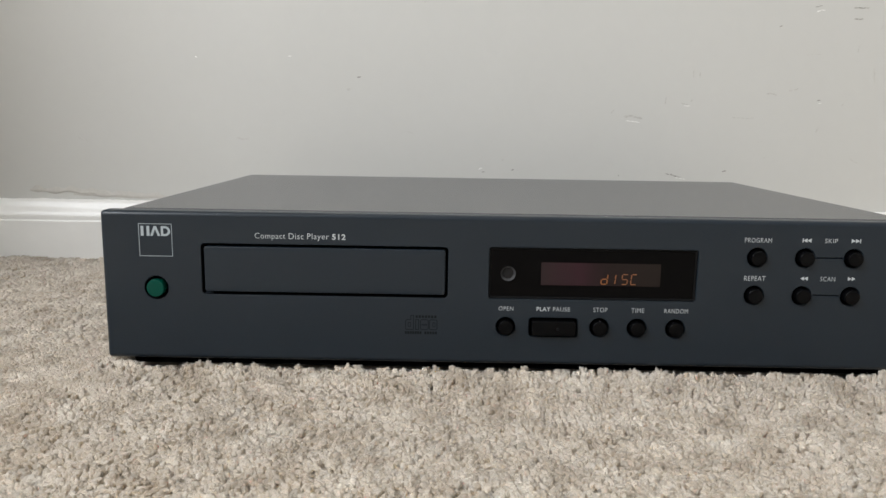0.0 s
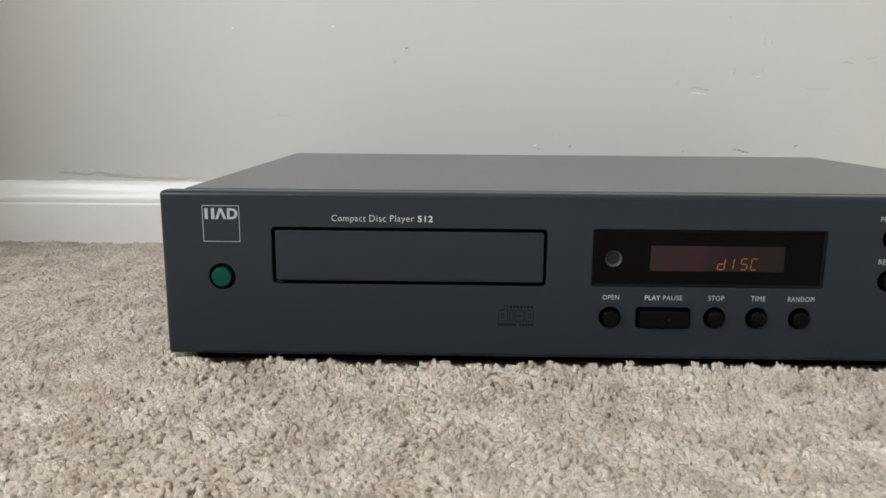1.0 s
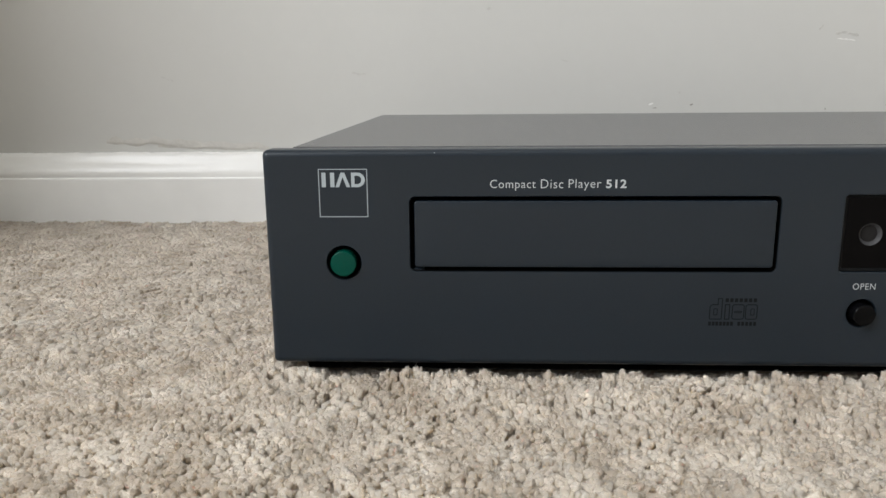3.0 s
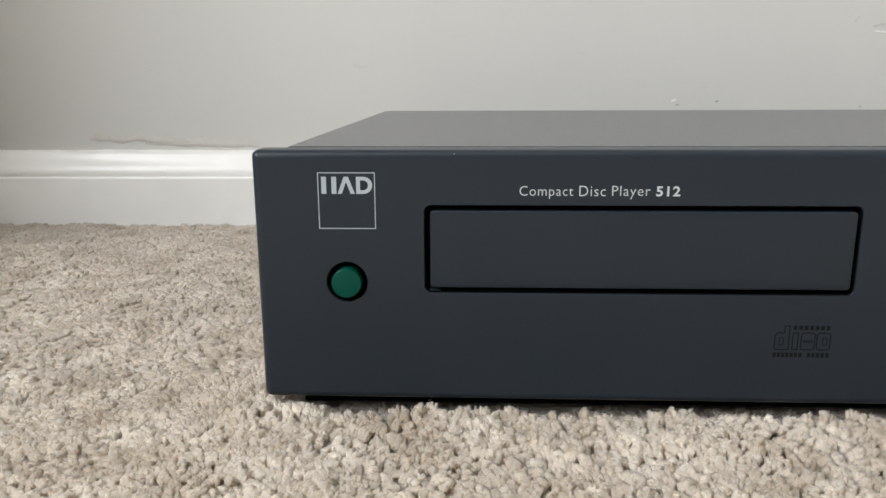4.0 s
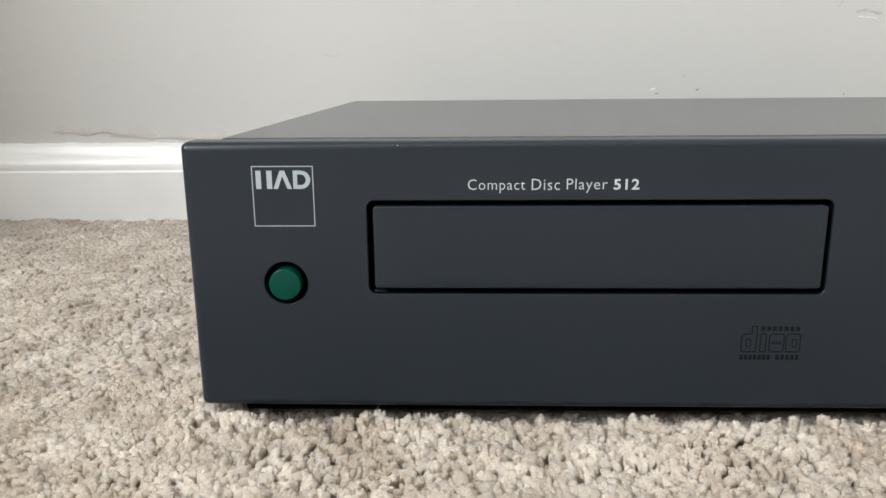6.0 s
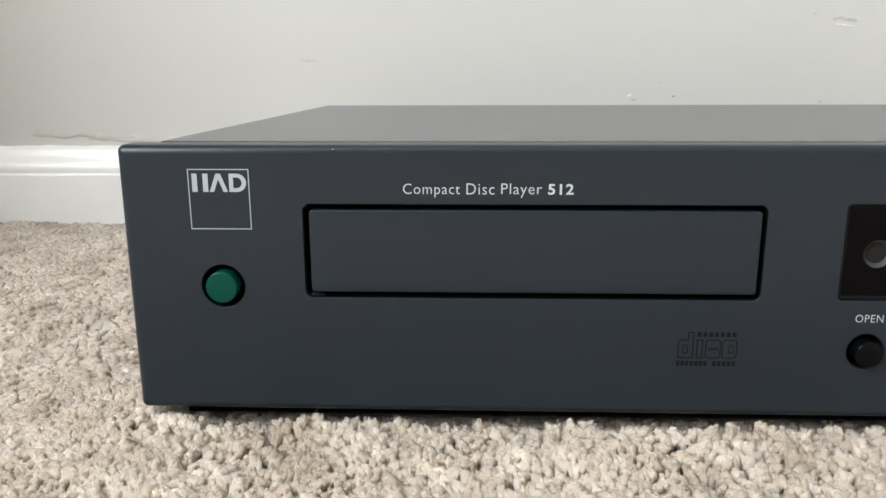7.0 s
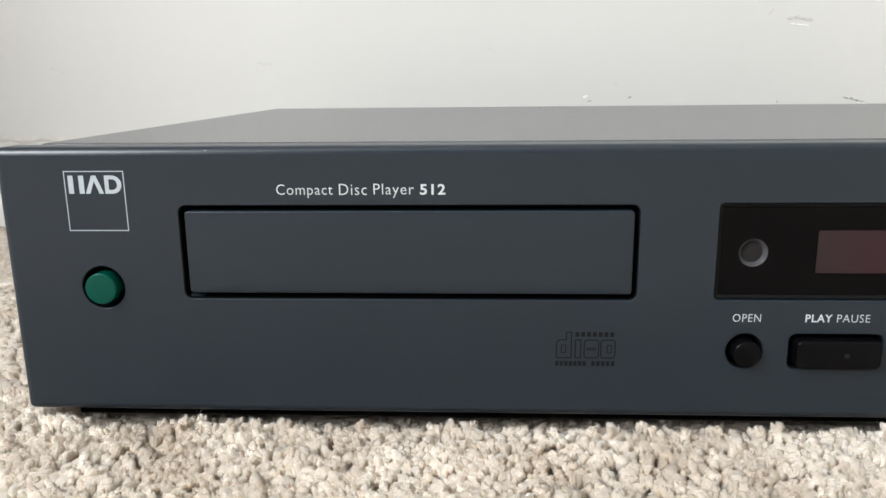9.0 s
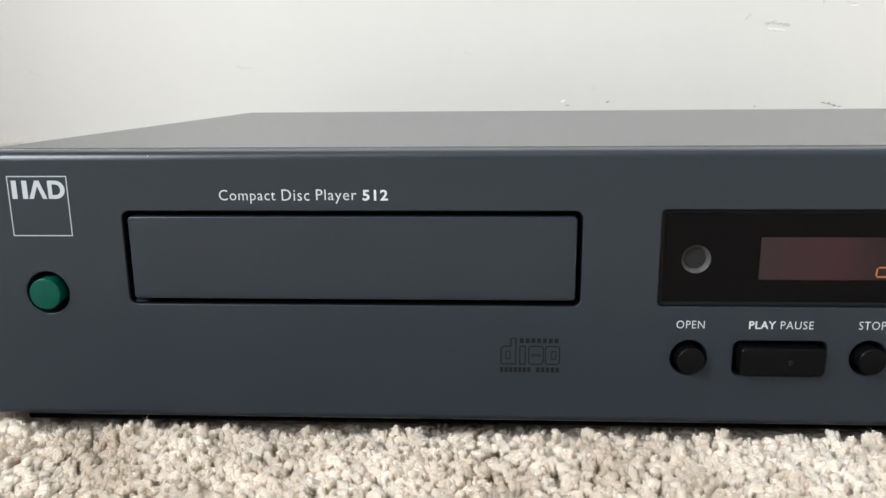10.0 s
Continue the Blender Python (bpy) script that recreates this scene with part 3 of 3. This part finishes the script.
            bmesh.ops.recalc_face_normals(bm, faces=bm.faces[:])
            part("foot", bm, RUBBER, player)

    # disc tray door, a little proud of the panel
    cx, cz0, w, hh, _ = SLOT
    door = button("tray_door", cx + 0.12 * MM, cz0 + 0.1 * MM, w - 3.3 * MM, hh - 3.4 * MM, 1.1 * MM, 0.35 * MM, 0.45 * MM, SHELL, player, 0.0, "dark grey disc tray door")
    bm = box(-0.1650, -0.1616, 0.0006, 0.0035, 0.0444, 0.0452, 0.0002, 1)
    for v in bm.verts:
        if v.co.x > -0.163:
            v.co.z -= 0.0006
            v.co.y += 0.001
    part("tray_guide", bm, SHELL, door)

    # buttons
    button("power_button", *POWER, 9.3 * MM, 9.3 * MM, 4.65 * MM, 1.9 * MM, 0.5 * MM, GREEN, player, 0.12 * MM, "round green plastic power button", 10)
    for x, z in ROUND:
        button("push_button", x * MM, z * MM, 7.7 * MM, 7.7 * MM, 3.85 * MM, 2.9 * MM, 0.5 * MM, BLACK, player, 0.15 * MM, "", 10)
    play = button("play_button", *PLAY, 23.2 * MM, 8.0 * MM, 1.4 * MM, 2.9 * MM, 0.5 * MM, BLACK, player, 0.05 * MM, "wide black play and pause button")
    button("indicator", PLAY[0] + 0.0021, PLAY[1] - 0.0002, 1.6 * MM, 1.6 * MM, 0.8 * MM, 3.05 * MM, 0.2 * MM, DARK_PRINT, play, 0.1 * MM)

    # smoked display window with the sensor and the display behind it
    bm = bmesh.new()
    glass = outline(*WINDOW, -0.0013)
    sensor = outline(-4.6 * MM, 57.7 * MM, 8.0 * MM, 8.0 * MM, 4.0 * MM, 0, 9)
    plate(bm, glass, [sensor], 0.0011)
    loft(bm, [[(x, 0.0011, z) for x, z in glass], [(x, 0.006, z) for x, z in glass]])
    bmesh.ops.remove_doubles(bm, verts=bm.verts[:], dist=1e-7)
    for f in bm.faces:
        f.smooth = False
    win = part("display_window", bm, SMOKED, player, "smoked glossy black display window")
    bm = bmesh.new()
    loft(bm, [[(x, y, z) for x, z in outline(*WINDOW, g)] for y, g in ((0.0012, -0.00005), (0.0008, -0.0001), (0.0007, -0.0004), (0.00105, -0.0013), (0.002, -0.00128))])
    bmesh.ops.recalc_face_normals(bm, faces=bm.faces[:])
    part("window_bezel", bm, BEZEL, win, "thin dark grey bezel")
    bm = bmesh.new()
    loft(bm, cap_rings(44.2 * MM, 57.95 * MM, 62.9 * MM, 12.1 * MM, 0.25 * MM, 0.0012, 0.0010, 0.00005, 3), close_last=True)
    bmesh.ops.recalc_face_normals(bm, faces=bm.faces[:])
    part("display", bm, DISPLAY, win, "reddish brown fluorescent display")
    bm = bmesh.new()
    seg = 36
    rings = [[(-4.6 * MM + q * MM * math.cos(2 * math.pi * i / seg), y * MM, 57.7 * MM + q * MM * math.sin(2 * math.pi * i / seg)) for i in range(seg)]
             for q, y in ((4.02, 1.08), (3.95, 1.12), (3.0, 2.4), (2.95, 2.7))]
    loft(bm, rings)
    bmesh.ops.recalc_face_normals(bm, faces=bm.faces[:])
    part("sensor_ring", bm, CUP, win, "grey ring of the remote sensor")
    bm = bmesh.new()
    rings = [[(-4.6 * MM + q * MM * math.cos(2 * math.pi * i / seg), y * MM, 57.7 * MM + q * MM * math.sin(2 * math.pi * i / seg)) for i in range(seg)]
             for q, y in ((3.1, 2.5), (2.3, 2.42), (1.3, 2.36), (0.4, 2.33))]
    loft(bm, rings, close_last=True)
    bmesh.ops.recalc_face_normals(bm, faces=bm.faces[:])
    part("sensor_lens", bm, LENS, win)

    # lit characters: d, I, S, C in seven segments
    def segments(x, z, w, hgt, on, mat):
        slope = 0.10
        t = 0.40 * MM
        zs = {"a": z + hgt, "g": z + hgt / 2, "d": z}
        for s in on:
            if s in zs:
                zz = zs[s]
                poly = bar(x + t * 0.7, x + w - t * 0.7, zz - t / 2, zz + t / 2)
            else:
                xx = x if s in "ef" else x + w
                lo = z if s in "ec" else z + hgt / 2
                poly = bar(xx - t / 2, xx + t / 2, lo + t * 0.6, lo + hgt / 2 - t * 0.6)
            sheared = [(px + (pz - z) * slope, pz) for px, pz in poly]
            bm = bmesh.new()
            loft(bm, [[(px, 0.0011, pz) for px, pz in sheared], [(px, 0.00092, pz) for px, pz in sheared]], close_last=True)
            part("display_segment", bm, mat, win)

    segments(44.4 * MM, 52.9 * MM, 3.1 * MM, 5.3 * MM, "bcdeg", SEG_BRIGHT)
    segments(48.6 * MM, 52.9 * MM, 3.1 * MM, 5.3 * MM, "bc", SEG_DIM)
    segments(55.2 * MM, 52.9 * MM, 2.9 * MM, 5.3 * MM, "afgcd", SEG_DIM)
    segments(60.0 * MM, 52.9 * MM, 2.9 * MM, 5.3 * MM, "afed", SEG_DIM)

    # printing
    def words(text, x0, x1, z0, z1, bold=-0.007, spacing=1.10):
        print_text(text, x0 * MM, x1 * MM, z0 * MM, z1 * MM, PRINT, face, "lettering", bold, spacing)

    words("Compact", -137.8, -121.8, 73.5, 77.4)
    words("Disc", -120.0, -112.2, 74.35, 77.5)
    words("Player", -110.3, -99.0, 73.5, 77.5)
    words("512", -97.3, -90.2, 74.35, 77.4, 0.022)
    words("OPEN", -9.2, -1.4, 37.9, 40.2, -0.006)
    words("PLAY", 10.9, 18.3, 37.9, 40.2, 0.02)
    words("PAUSE", 19.6, 28.6, 37.9, 40.2, -0.006)
    words("STOP", 41.0, 48.4, 37.9, 40.3, -0.006)
    words("TIME", 61.1, 67.9, 37.9, 40.3, -0.006)
    words("RANDOM", 78.6, 91.0, 37.9, 40.3, -0.006)
    words("PROGRAM", 118.0, 132.0, 76.6, 79.0, -0.006)
    words("REPEAT", 119.2, 130.3, 56.3, 58.8, -0.006)
    words("SKIP", 159.6, 166.2, 76.9, 79.2, -0.006)
    words("SCAN", 159.0, 166.8, 56.6, 59.0, -0.006)

    def symbol(x0, x1, z0, z1, way, stop):
        bm = bmesh.new()
        x0, x1, z0, z1 = (v * MM for v in (x0, x1, z0, z1))
        if stop:
            t = 0.5 * MM
            if way > 0:
                print_shape(bm, [bar(x1 - t, x1, z0, z1)])
                x1 -= t
            else:
                print_shape(bm, [bar(x0, x0 + t, z0, z1)])
                x0 += t
        half, zm = (x1 - x0) / 2, (z0 + z1) / 2
        for k in (0, 1):
            a = x0 + k * half
            tri = [(a, z0), (a + half, zm), (a, z1)] if way > 0 else [(a + half, z0), (a + half, z1), (a, zm)]
            print_shape(bm, [tri])
        part("symbol", bm, PRINT, face)

    symbol(147.9, 152.5, 77.0, 79.2, -1, True)
    symbol(173.3, 178.2, 77.1, 79.3, 1, True)
    symbol(148.6, 152.5, 56.8, 59.0, -1, False)
    symbol(173.4, 177.4, 57.0, 59.2, 1, False)

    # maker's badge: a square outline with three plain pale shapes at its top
    bm = bmesh.new()
    frame_of(bm, outline(-190.0 * MM, 72.75 * MM, 17.5 * MM, 17.3 * MM, 0.05 * MM, 0, 1), outline(-190.0 * MM, 72.75 * MM, 17.5 * MM, 17.3 * MM, 0.05 * MM, -0.27 * MM, 1))
    part("badge_frame", bm, BADGE, face)
    z0, z1 = 74.9, 80.1
    zm, hz = (z0 + z1) / 2, (z1 - z0) / 2
    arc = [radians(q) for q in range(-90, 91, 15)]
    uprights = [bar(-197.6, -196.1, z0, z1), bar(-194.5, -193.0, z0, z1)]
    chevron = [[(-192.7, z0), (-191.4, z0), (-190.05, z1 - 1.6), (-190.05, z1), (-190.7, z1)], [(-187.4, z0), (-189.4, z1), (-190.05, z1), (-190.05, z1 - 1.6), (-188.7, z0)]]
    bow = [bar(-187.0, -185.8, z0, z1)]
    for p, q in zip(arc, arc[1:]):
        bow.append([(-184.8 + 2.7 * math.cos(p), zm + hz * math.sin(p)), (-184.8 + 2.7 * math.cos(q), zm + hz * math.sin(q)),
                    (-184.8 + 1.4 * math.cos(q), zm + (hz - 1.1) * math.sin(q)), (-184.8 + 1.4 * math.cos(p), zm + (hz - 1.1) * math.sin(p))])
    bow += [bar(-185.8, -184.8, z0, z0 + 1.1), bar(-185.8, -184.8, z1 - 1.1, z1)]
    for polys in (uprights, chevron, bow):
        bm = bmesh.new()
        print_shape(bm, [[(x * MM, z * MM) for x, z in poly] for poly in polys])
        bmesh.ops.recalc_face_normals(bm, faces=bm.faces[:])
        part("badge_shape", bm, BADGE, face)

    # a speck of dust on the rounded upper edge
    bm = bmesh.new()
    bmesh.ops.create_icosphere(bm, subdivisions=1, radius=0.00017)
    bmesh.ops.translate(bm, vec=(-0.1573, 0.0003, 0.0869), verts=bm.verts[:])
    part("dust_speck", bm, PRINT, face)

    # format mark: dark outlined blocks between two rows of small bars
    line = 0.36 * MM

    def rim_of(points):
        """A line of even width along a closed outline of upright and level edges."""
        bm = bmesh.new()
        pts = [Vector((x * MM, z * MM)) for x, z in points]
        n = len(pts)
        inner = []
        for i in range(n):
            d0, d1 = (pts[i] - pts[i - 1]).normalized(), (pts[(i + 1) % n] - pts[i]).normalized()
            n0, n1 = Vector((-d0.y, d0.x)), Vector((-d1.y, d1.x))
            inner.append(pts[i] + (n0 + n1) * (line / (1 + n0.dot(n1))))
        frame_of(bm, [tuple(p) for p in pts], [tuple(p) for p in inner])
        part("format_mark", bm, DARK_PRINT, face)

    # a tall block with a slot, a slim one, and two broad ones with slots
    rim_of([(-58.3, 26.5), (-54.1, 26.5), (-54.1, 34.6), (-55.9, 34.6), (-55.9, 32.3), (-57.9, 32.3), (-58.7, 31.4), (-58.7, 26.9)])
    rim_of([(-53.3, 26.5), (-51.4, 26.5), (-51.4, 32.3), (-53.3, 32.3)])
    for cx, w in ((-48.5, 4.5), (-43.8, 4.4)):
        o = (cx * MM, 29.4 * MM, w * MM, 5.8 * MM, 1.0 * MM)
        bm = bmesh.new()
        frame_of(bm, outline(*o), outline(*o, -line))
        part("format_mark", bm, DARK_PRINT, face)
    for cx, w, h in ((-56.5, 0.9, 2.6), (-48.5, 2.3, 0.8), (-43.4, 0.9, 2.6)):
        o = (cx * MM, 29.4 * MM, (w + 0.6) * MM, h * MM, 0.35 * MM)
        bm = bmesh.new()
        frame_of(bm, outline(*o), outline(*o, -line * 0.8))
        part("format_mark", bm, DARK_PRINT, face)
    rows = [(x, 1.15, 33.1, 34.5) for x in (-53.2, -51.55, -49.9, -48.25, -46.6, -44.95, -43.3)]
    rows += [(x, 1.0, 24.2, 25.7) for x in (-58.8, -57.5, -56.2, -54.9, -53.6, -52.3, -51.0, -48.4, -47.0, -45.6, -44.2, -42.8)]
    for x, w, z0, z1 in rows:
        bm = bmesh.new()
        print_shape(bm, [bar(x * MM, (x + w) * MM, z0 * MM, z1 * MM)])
        part("format_bar", bm, DARK_PRINT, face)


room_wall = build_room()
build_marks(room_wall)
build_player()
build_pile()
